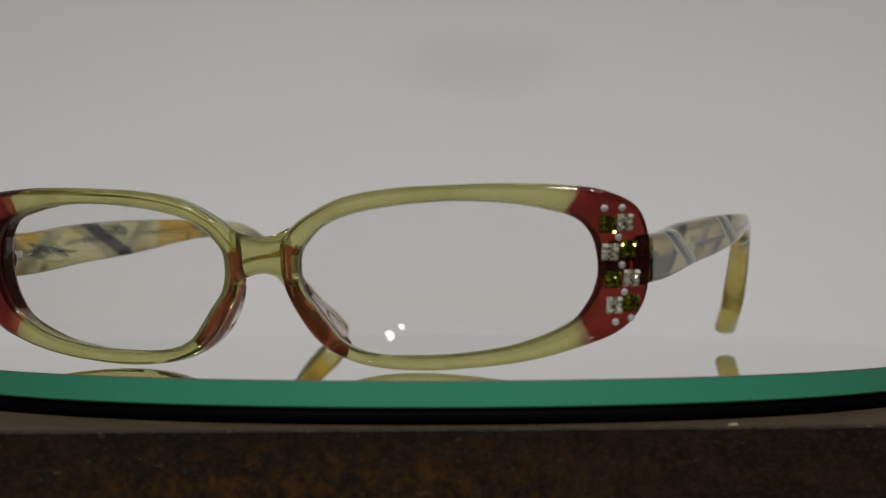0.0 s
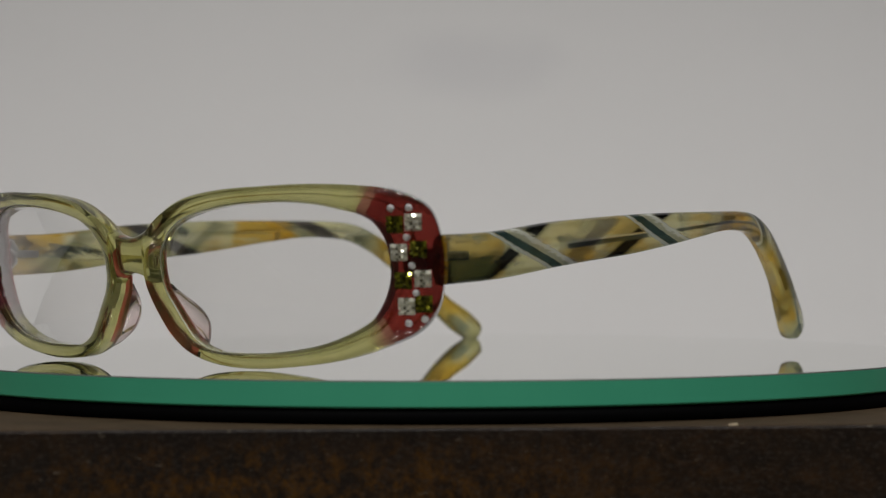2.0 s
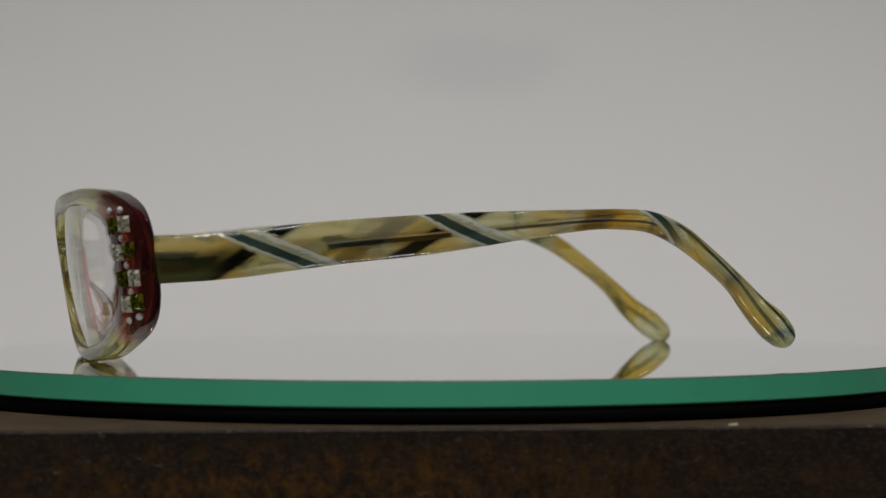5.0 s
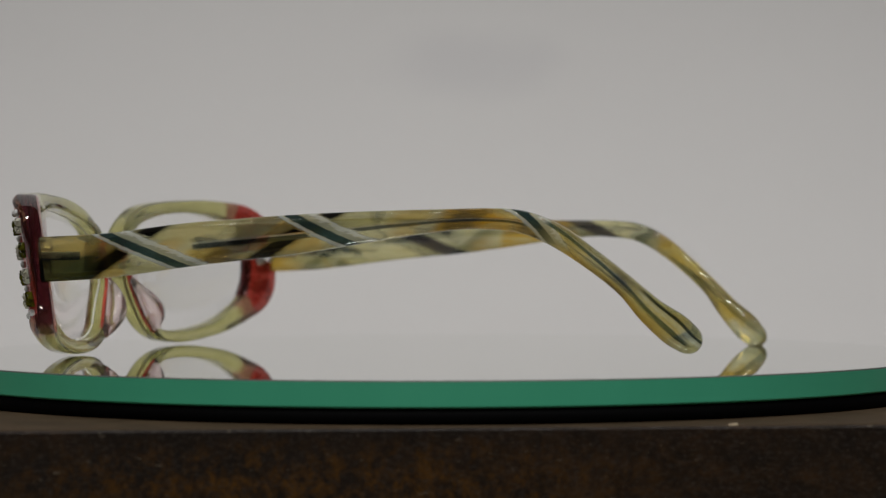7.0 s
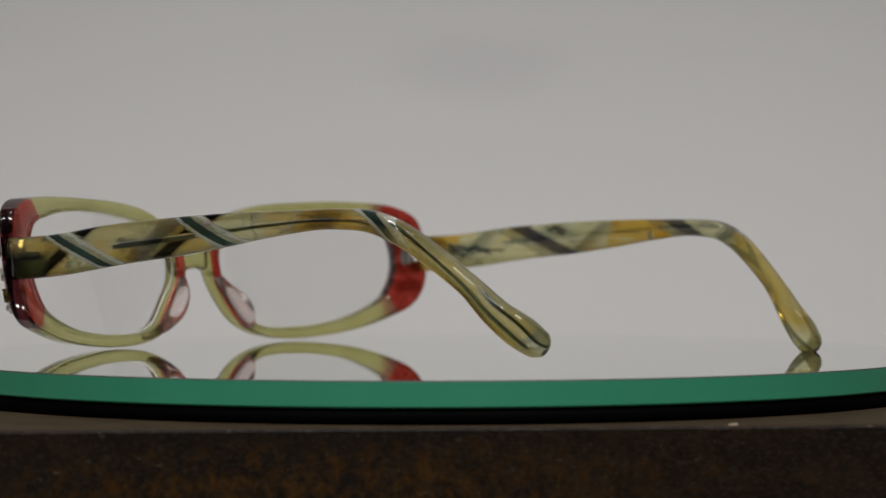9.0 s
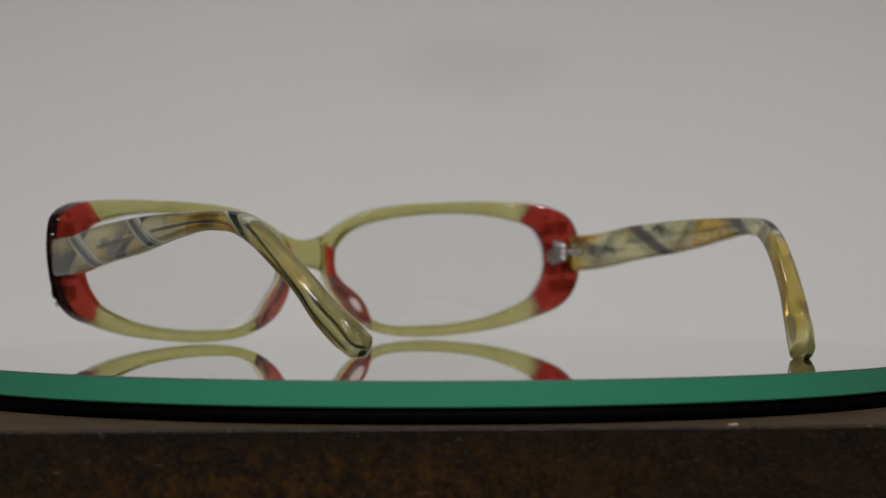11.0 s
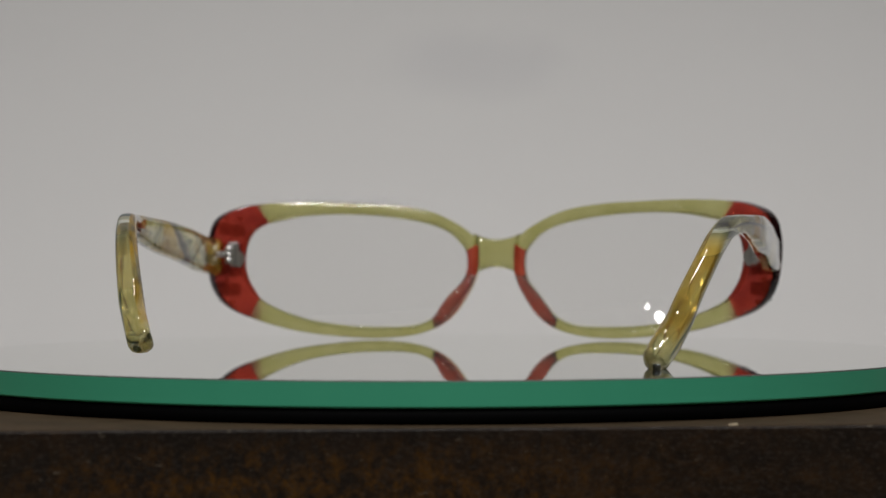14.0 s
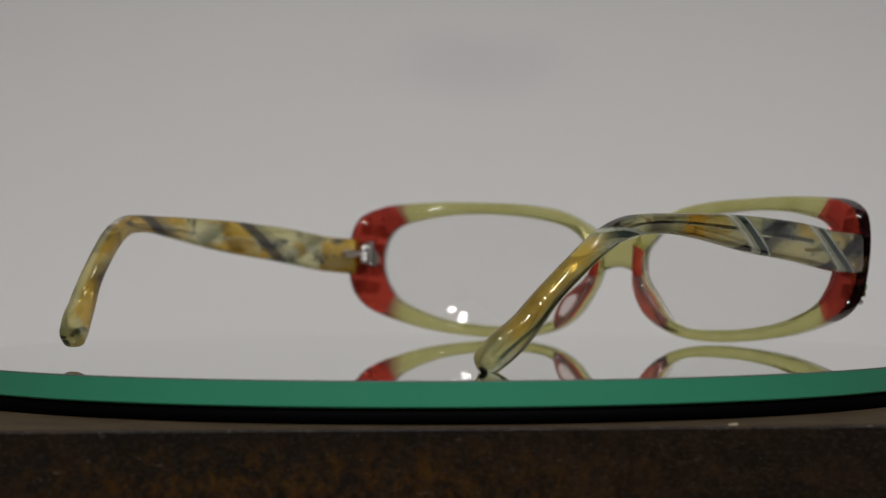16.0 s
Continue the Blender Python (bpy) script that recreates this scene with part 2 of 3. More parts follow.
def wood():
    m, N, L, p = material("dark_stained_wood")
    grain = noisy(N, L, 170.0, 8.0, 0.75, (1, 1.0, 1.5), 0.5)
    big = noisy(N, L, 30.0, 3.0, 0.5, (0.45, 1, 3.0), 0.3)
    col = mixed(N, L, step(N, L, grain, 0.38, 0.72), (0.020, 0.014, 0.010), (0.066, 0.036, 0.016))
    col = mixed(N, L, step(N, L, big, 0.35, 0.65), (0.019, 0.015, 0.012), col)
    # amber shows in a ragged band low on the front, strongest left of centre
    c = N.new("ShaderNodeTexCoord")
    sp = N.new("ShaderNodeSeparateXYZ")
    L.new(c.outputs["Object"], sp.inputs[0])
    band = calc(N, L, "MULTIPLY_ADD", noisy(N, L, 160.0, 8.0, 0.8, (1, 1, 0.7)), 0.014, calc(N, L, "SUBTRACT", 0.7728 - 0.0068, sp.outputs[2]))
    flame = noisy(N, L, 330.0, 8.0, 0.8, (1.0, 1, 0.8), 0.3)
    amber_band = calc(N, L, "SUBTRACT", step(N, L, sp.outputs[0], -0.085, -0.03), step(N, L, sp.outputs[0], -0.004, 0.05), 0.0, True)
    amber_band = calc(N, L, "MULTIPLY_ADD", amber_band, 0.85, 0.15)
    amber_band = calc(N, L, "MULTIPLY", amber_band, calc(N, L, "MULTIPLY", step(N, L, band, 0.0, 0.008), step(N, L, flame, 0.42, 0.64)))
    col = mixed(N, L, amber_band, col, (0.120, 0.054, 0.008))
    grit = step(N, L, noisy(N, L, 1300.0, 4.0, 0.7, (0.7, 1, 1.2)), 0.46, 0.66)
    col = mixed(N, L, calc(N, L, "MULTIPLY", grit, 0.45), col, (0.075, 0.062, 0.052))
    specks = step(N, L, noisy(N, L, 620.0, 3.0, 0.6, (0.6, 1, 1.3)), 0.64, 0.72)
    col = mixed(N, L, calc(N, L, "MULTIPLY", specks, 0.55), col, (0.19, 0.16, 0.12))
    L.new(col, p.inputs["Base Color"])
    setup(p, Roughness=0.55, Specular_IOR_Level=0.32)
    L.new(calc(N, L, "MULTIPLY_ADD", grain, 0.25, 0.26, True), p.inputs["Roughness"])
    bumped(N, L, p, grain, 0.35, 0.0006)
    return m


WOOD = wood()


def paper():
    m, N, L, p = material("grey_backdrop_paper")
    setup(p, Roughness=0.85)
    col = mixed(N, L, noisy(N, L, 7.0, 3.0), (0.607, 0.60, 0.587), (0.647, 0.64, 0.627))
    col = mixed(N, L, calc(N, L, "MULTIPLY", noisy(N, L, 160.0, 4.0), 0.05), col, (0.5, 0.5, 0.5))
    # a soft, slightly darker patch on the sheet
    c = N.new("ShaderNodeTexCoord")
    d = N.new("ShaderNodeVectorMath")
    d.operation = "MULTIPLY_ADD"
    L.new(c.outputs["Object"], d.inputs[0])
    d.inputs[1].default_value, d.inputs[2].default_value = (26.0, 0.0, 66.0), (-0.28, 0.0, -5.75)
    ln = N.new("ShaderNodeVectorMath")
    ln.operation = "LENGTH"
    L.new(d.outputs[0], ln.inputs[0])
    spot = calc(N, L, "SUBTRACT", 1.0, step(N, L, calc(N, L, "MULTIPLY_ADD", noisy(N, L, 40.0, 3.0), 0.7, calc(N, L, "ADD", ln.outputs["Value"], -0.35)), 0.2, 1.1))
    col = mixed(N, L, calc(N, L, "MULTIPLY", spot, 0.16), col, (0.36, 0.36, 0.40))
    L.new(col, p.inputs["Base Color"])
    bumped(N, L, p, noisy(N, L, 500.0, 3.0), 0.05, 0.0004)
    return m


PAPER = paper()
# wood of the table's upper face, painted lighter as if catching the wall's light
LIGHTENED_TOP = plain("lightened_top_wood", (0.058, 0.039, 0.022), 0.8, 0.0, 0.6, 110.0, 0.2, Specular_IOR_Level=0.12)
CHIP = plain("bare_wood", (0.42, 0.34, 0.22), 0.7, 0.0, 0.3, 900.0)
WALL = plain("wall_paint", (0.16, 0.155, 0.15), 0.7, 0.0, 0.05, 3.0, 0.05)
CEILING = plain("ceiling_paint", (0.8, 0.79, 0.77), 0.8, 0.0, 0.04, 3.0, 0.03)
FLOOR = plain("floor_boards", (0.25, 0.17, 0.10), 0.45, 0.0, 0.25, 9.0, 0.1)
BLACK = plain("black_plastic", (0.0016, 0.0016, 0.0018), 0.7, 0.0, 0.3, 200.0, Specular_IOR_Level=0.06)


def glass_top():
    m, N, L, p = material("mirror_glass_top")
    n = noisy(N, L, 60.0)
    L.new(mixed(N, L, n, (0.77, 0.79, 0.76), (0.80, 0.82, 0.79)), p.inputs["Base Color"])
    setup(p, Roughness=0.0, Metallic=1.0)
    return m


def glass_edge():
    m, N, L, p = material("green_glass_edge")
    n = noisy(N, L, 90.0, 5.0, 0.6, (1, 1, 0.3))
    L.new(mixed(N, L, n, (0.088, 0.58, 0.335), (0.106, 0.65, 0.385)), p.inputs["Base Color"])
    setup(p, Roughness=0.35, IOR=1.5)
    L.new(calc(N, L, "MULTIPLY_ADD", n, 0.15, 0.28), p.inputs["Roughness"])
    return m


GLASS_TOP, GLASS_EDGE = glass_top(), glass_edge()
ARRIS = plain("ground_glass_arris", (0.10, 0.13, 0.11), 0.5, 0.0, 0.35, 300.0)

# ---- mesh helpers ----


def part(name, bm, mats, parent=None, label="", smooth=True):
    me = bpy.data.meshes.new(name)
    bm.to_mesh(me)
    bm.free()
    for m in mats if isinstance(mats, (list, tuple)) else [mats]:
        me.materials.append(m)
    for f in me.polygons:
        f.use_smooth = smooth
    ob = new(name, me)
    if parent:
        ob.parent = parent
    if label:
        ob["label"] = label
    return ob


def box(sx, sy, sz, at=(0, 0, 0), bevel=0.0, segments=2):
    bm = bmesh.new()
    bmesh.ops.create_cube(bm, size=1, matrix=Matrix.Translation(at) @ Matrix.Diagonal((sx, sy, sz, 1)))
    if bevel:
        bmesh.ops.bevel(bm, geom=bm.edges[:], offset=bevel, segments=segments, profile=0.6, affect="EDGES")
    return bm


def lathe(profile, n, mat_of=None):
    """A turned body round z from (radius, height) rows, closed on the axis by fans."""
    bm = bmesh.new()
    rings = []
    for r, z in profile:
        rings.append([bm.verts.new((r * math.cos(2 * math.pi * i / n), r * math.sin(2 * math.pi * i / n), z)) for i in range(n)])
    for k in range(len(rings) - 1):
        for i in range(n):
            j = (i + 1) % n
            f = bm.faces.new((rings[k][i], rings[k][j], rings[k + 1][j], rings[k + 1][i]))
            f.material_index = mat_of[k] if mat_of else 0
    bm.faces.new(rings[-1])
    bm.faces.new(list(reversed(rings[0])))
    bm.normal_update()
    return bm


def spline(points, per, closed):
    """Catmull-Rom through the points, `per` steps a span."""
    P = [Vector(q) for q in points]
    n = len(P)
    out = []
    for i in range(n if closed else n - 1):
        if closed:
            a, b, c, d = P[i - 1], P[i], P[(i + 1) % n], P[(i + 2) % n]
        else:
            b, c = P[i], P[i + 1]
            a = P[i - 1] if i else b * 2 - c
            d = P[i + 2] if i + 2 < n else c * 2 - b
        for k in range(per):
            t = k / per
            out.append(0.5 * (2 * b + (c - a) * t + (2 * a - 5 * b + 4 * c - d) * t * t + (3 * b - a - 3 * c + d) * t ** 3))
    if not closed:
        out.append(P[-1])
    return out


# ---- structure ----
def structure(name, bm, mat, label, category):
    return tagged(part(name, bm, mat, smooth=False), label, category, kind="structure")


FLOOR_Z, CEIL_Z = -0.78, 1.72
structure("floor", box(5.2, 5.2, 0.1, (0, -0.5, FLOOR_Z - 0.05)), FLOOR, "brown board floor of the dim room", "floor")
structure("ceiling", box(5.2, 5.2, 0.1, (0, -0.5, CEIL_Z + 0.05)), CEILING, "off-white painted ceiling over the table", "ceiling")
for nm, sx, sy, x, y in (("wall_north", 5.2, 0.1, 0, 2.05), ("wall_south", 5.2, 0.1, 0, -3.05),
                         ("wall_east", 0.1, 5.0, 2.55, -0.5), ("wall_west", 0.1, 5.0, -2.55, -0.5)):
    structure(nm, box(sx, sy, CEIL_Z - FLOOR_Z, (x, y, (CEIL_Z + FLOOR_Z) / 2)), WALL, "plain grey painted wall", "wall")

TABLE_Z = -0.0072


def wooden_table():
    """A dark table; its front edge stands a few millimetres before the turntable."""
    root = new("wooden_table")
    root.matrix_world = pose(0, -0.1032, FLOOR_Z, 0, 0, 3.6)
    tagged(root, "dark stained wooden table with a worn speckled edge", "table")
    h = TABLE_Z - FLOOR_Z
    bm = box(1.3, 0.75, 0.045, (0.0, 0.375, h - 0.0225))
    bmesh.ops.subdivide_edges(bm, edges=[e for e in bm.edges if abs(e.verts[0].co.x - e.verts[1].co.x) > 0.5], cuts=260)
    edge = [e for e in bm.edges if all(abs(q.co.y) < 1e-4 and abs(q.co.z - h) < 1e-4 for q in e.verts)]
    for q in {q for e in edge for q in e.verts}:
        q.co.y += 0.0003 * noise.noise((q.co.x * 60, 3, 0)) + 0.0005 * noise.noise((q.co.x * 240, 9, 0))
    bmesh.ops.bevel(bm, geom=edge, offset=0.0006, segments=2, profile=0.5, affect="EDGES")
    bm.normal_update()
    for f in bm.faces:
        # upward faces take the wood with light painted in
        f.material_index = int(f.normal.z > 0.9)
    part("tabletop", bm, [WOOD, LIGHTENED_TOP], root, smooth=False)
    chip = box(0.0017, 0.0007, 0.0006, (0.0478, 0.0004, h - 0.0001), 0.00025)
    for v in chip.verts:
        v.co.z += 0.0003 * noise.noise(v.co * 900)
    part("edge_chip", chip, CHIP, root, "pale bare splinter at the edge")
    for x in (-0.6, 0.6):
        for y in (0.06, 0.69):
            part("leg", box(0.05, 0.05, h - 0.0452, (x, y, (h - 0.0452) / 2), 0.004), WOOD, root)
    part("apron", box(1.14, 0.02, 0.08, (0, 0.06, h - 0.0856), 0.002), WOOD, root)
    part("apron", box(1.14, 0.02, 0.08, (0, 0.69, h - 0.0856), 0.002), WOOD, root)
    return root


wooden_table()


def backdrop():
    """A seamless sheet that lies on the table behind the turntable and curves up."""
    rows = [(0.02, 0.0006), (0.12, 0.0006)]
    for k in range(1, 13):
        a = k / 12 * math.pi / 2
        rows.append((0.12 + 0.17 * math.sin(a), 0.0006 + 0.17 * (1 - math.cos(a))))
    rows.append((0.29, 0.62))
    bm = bmesh.new()
    tops = []
    for lift in (0.0, 0.0005):
        for x in (-0.6, 0.6):
            tops.append([bm.verts.new((x, y - lift * 0.7, z + lift * 0.7)) for y, z in rows])
    a, b, c, d = tops
    for k in range(len(rows) - 1):
        bm.faces.new((a[k], a[k + 1], b[k + 1], b[k]))
        bm.faces.new((c[k], d[k], d[k + 1], c[k + 1]))
        bm.faces.new((a[k], c[k], c[k + 1], a[k + 1]))
        bm.faces.new((b[k], b[k + 1], d[k + 1], d[k]))
    bm.faces.new((a[0], b[0], d[0], c[0]))
    bm.faces.new((a[-1], c[-1], d[-1], b[-1]))
    bmesh.ops.recalc_face_normals(bm, faces=bm.faces[:])
    ob = part("backdrop", bm, PAPER)
    ob.location = (0, 0, TABLE_Z)
    return tagged(ob, "pale grey seamless paper backdrop curving up from the table", "backdrop", kind="structure")


backdrop()


def ceiling_light():
    root = new("ceiling_light")
    root.location = (LAMP_XS[0], -0.7, CEIL_Z)
    tagged(root, "round white ceiling light with a shallow rim", "light", "row of ceiling lights")
    part("housing", lathe([(0.004, -0.0005), (0.11, -0.0005), (0.118, -0.006), (0.118, -0.03), (0.114, -0.034), (0.004, -0.034)], 48), CEILING, root)
    part("rim", lathe([(0.104, -0.0345), (0.12, -0.0345), (0.122, -0.04), (0.12, -0.056), (0.108, -0.058), (0.104, -0.05)], 48), STEEL, root)
    for lx in LAMP_XS[1:]:
        copy_thing(root, pose(lx, -0.7, CEIL_Z))
    copy_thing(root, pose(*OVERHEAD, CEIL_Z))
    return root


ceiling_light()


# ---- turntable ----
def turntable():
    root = new("turntable")
    tagged(root, "round turntable with a green-edged mirror-bright glass top", "turntable")
    R, T = 0.1, 0.0045
    prof = [(0.02, -T), (R - 0.0003, -T), (R - 0.0001, -T + 0.0001), (R, -T + 0.0003), (R, -0.00025), (R - 0.00008, -0.00008), (R - 0.00025, 0.0), (0.02, 0.0)]
    disc = part("glass_top", lathe(prof, 720, [1, 1, 1, 1, 2, 2, 0]), [GLASS_TOP, GLASS_EDGE, ARRIS], root, "mirrored glass disc with a green edge")
    for f in disc.data.polygons:
        f.use_smooth = False
    z = TABLE_Z
    prof = [(0.02, z + 0.0001), (R - 0.0004, z + 0.0001), (R - 0.0003, z + 0.0002), (R - 0.0003, -T - 0.0004), (R - 0.001, -T - 0.0001), (0.02, -T - 0.0001)]
    part("base_plate", lathe(prof, 360), BLACK, root, "black plastic base plate")
    return root


TURNTABLE = turntable()

# ---- eyeglasses ----
MM = 0.001
# outer and inner edge of one eye rim, in step, from the nose downwards and round
OUTER = [(4.2, 19.5), (4.3, 16.0), (5.2, 12.8), (7.4, 8.8), (10.2, 5.2), (14.2, 2.5), (20, 0.8), (28, 0.2), (37, 0.7), (46.5, 2.0),
         (54.6, 4.2), (61.4, 7.1), (65.0, 11.3), (66.4, 17), (66.5, 23.4), (64.9, 28.4), (60.2, 31.0), (54.3, 31.85), (45, 32.2),
         (35, 31.95), (25, 31.4), (16.5, 30.0), (10.2, 27.3), (6.3, 24.7), (4.4, 22.2)]
INNER = [(6.9, 18.6), (7.0, 16.0), (7.9, 13.4), (10.0, 10.8), (12.2, 7.9), (14.8, 5.0), (19.5, 3.2), (27.5, 2.9), (36, 3.4), (45, 5.0),
         (53.5, 8.5), (56.8, 12.0), (58.4, 15.6), (58.8, 19), (58.2, 22.9), (56.6, 25.5), (54.5, 26.8), (52.4, 27.4), (45, 28.8),
         (35.5, 29.2), (25.5, 28.5), (16.5, 26.9), (11.3, 24.8), (8.6, 22.3), (7.3, 20.5)]
PER = 7
RED_FROM, RED_TO = 10 * PER + 3, 17 * PER - 3
# rim section: share from the inner to the outer edge, share of the depth from front to back
SECTION = [(0.0, 0.50), (0.0, 0.20), (0.012, 0.175), (0.15, 0.015), (0.18, 0.0), (0.79, 0.0), (0.83, 0.012), (0.972, 0.14), (1.0, 0.19),
           (1.0, 0.74), (0.96, 0.90), (0.87, 0.98), (0.5, 1.0), (0.14, 1.0), (0.04, 0.95), (0.0, 0.84)]


def front(x):
    """How far back the front's outer face lies at x (mm): an even wrap."""
    return -4.0 + 0.0028 * x * x


def curl(x):
    """How much further the outer face alone bends back towards the corners (mm)."""
    d = max(0.0, x - 57.0)
    return 0.036 * min(d, 6.0) ** 2 + 0.45 * max(0.0, d - 6.0)


TILT = 0.15


def leaned(bm):
    """Leans a piece of the front: its top stands forward of its foot."""
    for v in bm.verts:
        v.co.y -= TILT * (v.co.z - 16 * MM)
    return bm


def depth(x):
    """The front's depth from its outer to its inner face, greater at the corners (mm)."""
    return 4.6 + 1.2 * min(1.0, max(0.0, (x - 52) / 14))


def rim_rings(side):
    o, i = spline(OUTER, PER, True), spline(INNER, PER, True)
    rings = []
    for a, b in zip(o, i):
        ring = []
        for f, g in SECTION:
            q = b.lerp(a, f)
            # the depth runs square to the wrap, so the back of a corner lies further in
            slope = 0.0056 * q.x
            d = depth(q.x) * g / math.hypot(1, slope)
            ring.append(Vector((side * (q.x - d * slope), front(q.x) + curl(q.x) * (1 - g) + d, q.y)) * MM)
        rings.append(ring)
    return rings


def skin(rings, cells, side):
    """The rim's skin over the given cells (step along the rim, step round its section)."""
    bm = bmesh.new()
    keep = {}

    def vert(k, s):
        k %= len(rings)
        if (k, s) not in keep:
            keep[k, s] = bm.verts.new(rings[k][s])
        return keep[k, s]

    n = len(SECTION)
    for k, s in cells:
        f = (vert(k, s), vert(k + 1, s), vert(k + 1, (s + 1) % n), vert(k, (s + 1) % n))
        bm.faces.new(f if side < 0 else f[::-1])
    return bm


def lens_outline(reach):
    """The rim's inner edge, moved out into its groove by reach (mm)."""
    return [i + (o - i).normalized() * reach for o, i in zip(spline(OUTER, 3, True), spline(INNER, 3, True))]


def lens_spot(side, x, z, back):
    """A place on the lens, part of a sphere, at x, z (mm)."""
    return Vector((side * x, back + 0.158 * (x - 32) + 0.0062 * ((x - 32) ** 2 + (z - 16) ** 2), z)) * MM


def lens_body(side):
    """A thin lens that sits in the rim's groove."""
    edge = lens_outline(0.0)
    cx, cz, rows = 32.0, 16.0, 12
    bm = bmesh.new()

    def sheet(back, facing):
        out = [[bm.verts.new(lens_spot(side, cx, cz, back))]]
        for r in range(1, rows + 1):
            out.append([bm.verts.new(lens_spot(side, cx + (q.x - cx) * r / rows, cz + (q.y - cz) * r / rows, back)) for q in edge])
        n = len(edge)
        for k in range(n):
            j = (k + 1) % n
            quads = [(out[0][0], out[1][k], out[1][j])] + [(out[r][k], out[r + 1][k], out[r + 1][j], out[r][j]) for r in range(1, rows)]
            for q in quads:
                f = bm.faces.new(q)
                f.normal_update()
                if f.normal.y * facing < 0:
                    f.normal_flip()

    sheet(-1.5, -1)
    sheet(-1.0, 1)
    return bm


def lens_bevel(side):
    """The ground edge round the lens: a narrow wedge in the groove."""
    lines = [(0.01, -1.55), (0.72, -1.28), (0.72, -1.20), (0.01, -0.95)]
    bm = bmesh.new()
    rows = [[bm.verts.new(lens_spot(side, q.x, q.y, back)) for q in lens_outline(reach)] for reach, back in lines]
    n = len(rows[0])
    for a, b in zip(rows, rows[1:] + rows[:1]):
        for k in range(n):
            j = (k + 1) % n
            bm.faces.new((a[k], a[j], b[j], b[k]))
    bmesh.ops.recalc_face_normals(bm, faces=bm.faces[:])
    return bm


def pad_body(side):
    """The built-up nose pad: a crescent swelling behind the nose side of the rim."""
    o, i = spline(OUTER, PER, True), spline(INNER, PER, True)
    first, last, m = round(1.5 * PER), round(5.0 * PER), 9
    bm = bmesh.new()
    rows = []
    for k in range(first, last + 1):
        t = (k - first) / (last - first)
        swell = 4.2 * math.sin(math.pi * t ** 1.2) ** 0.8 + 0.15
        lean = 1.1 * math.sin(math.pi * t ** 1.5)
        line = []
        for s in range(m):
            a = math.pi * s / (m - 1)
            f = 0.5 + 0.46 * math.cos(a)
            q = i[k].lerp(o[k], f)
            push = (1 - f) * lean * math.sin(a)
            w = (i[k] - o[k]).normalized() * push
            y = front(q.x) + depth(q.x) + 0.06 + swell * math.sin(a) ** 0.75
            line.append(bm.verts.new(Vector((side * (q.x + w.x), y, q.y + w.y)) * MM))
        rows.append(line)
    for a, b in zip(rows, rows[1:]):
        for s in range(m - 1):
            bm.faces.new((a[s], b[s], b[s + 1], a[s + 1]))
        bm.faces.new((a[m - 1], b[m - 1], b[0], a[0]))
    bm.faces.new(rows[0])
    bm.faces.new(rows[-1][::-1])
    bmesh.ops.recalc_face_normals(bm, faces=bm.faces[:])
    return bm


def bridge_body():
    """The bridge, open at both ends where it grows out of the rims."""
    bm = bmesh.new()
    rows, n = [], 20
    for k in range(25):
        x = -5.4 + 10.8 * k / 24
        top, low = 23.2 + 0.05 * x * x, 16.7 - 0.065 * x * x
        y0, d = front(x) + 0.15, depth(x) - 0.5
        line = []
        for s in range(n):
            a = 2 * math.pi * s / n
            c, w = math.cos(a), math.sin(a)
            ex = 0.62
            cy = math.copysign(abs(c) ** ex, c)
            cz = math.copysign(abs(w) ** ex, w)
            line.append(bm.verts.new(Vector((x, y0 + d / 2 + cy * d / 2, (top + low) / 2 + cz * (top - low) / 2)) * MM))
        rows.append(line)
    for a, b in zip(rows, rows[1:]):
        for s in range(n):
            bm.faces.new((a[s], b[s], b[(s + 1) % n], a[(s + 1) % n]))
    bmesh.ops.recalc_face_normals(bm, faces=bm.faces[:])
    return bm


def square_stone(w, seed):
    """A square stone, its table towards -y cut into a mosaic of small tilted facets."""
    rnd = random.Random(seed)
    bm = bmesh.new()
    n = 6
    for i in range(n):
        for k in range(n):
            x0, x1, z0, z1 = ((q / n - 0.5) * w for q in (i, i + 1, k, k + 1))
            rim = i in (0, n - 1) or k in (0, n - 1)
            sx, sz = rnd.uniform(-0.8, 0.8), rnd.uniform(-0.8, 0.8)
            if rim:
                sx += 0.55 * ((i == n - 1) - (i == 0))
                sz += 0.55 * ((k == n - 1) - (k == 0))
            mx, mz = (x0 + x1) / 2, (z0 + z1) / 2
            y = -0.38 * MM if not rim else -0.22 * MM
            top = [bm.verts.new((x, y + sx * (x - mx) + sz * (z - mz), z)) for x, z in ((x0, z0), (x1, z0), (x1, z1), (x0, z1))]
            low = [bm.verts.new((v.co.x, 0.5 * MM, v.co.z)) for v in top]
            bm.faces.new(top)
            for a in range(4):
                b = (a + 1) % 4
                bm.faces.new((top[b], top[a], low[a], low[b]))
    return bm


def round_stone(w):
    bm = bmesh.new()
    rows = []
    for r, y in ((0.42, 0.5), (0.5, 0.05), (0.5, -0.05), (0.28, -0.4)):
        rows.append([bm.verts.new((r * w * math.cos(math.pi * s / 4), y * MM, r * w * math.sin(math.pi * s / 4))) for s in range(8)])
    for a, b in zip(rows, rows[1:]):
        for s in range(8):
            bm.faces.new((a[s], a[(s + 1) % 8], b[(s + 1) % 8], b[s]))
    bm.faces.new(rows[-1])
    bm.faces.new(rows[0][::-1])
    bmesh.ops.recalc_face_normals(bm, faces=bm.faces[:])
    return bm


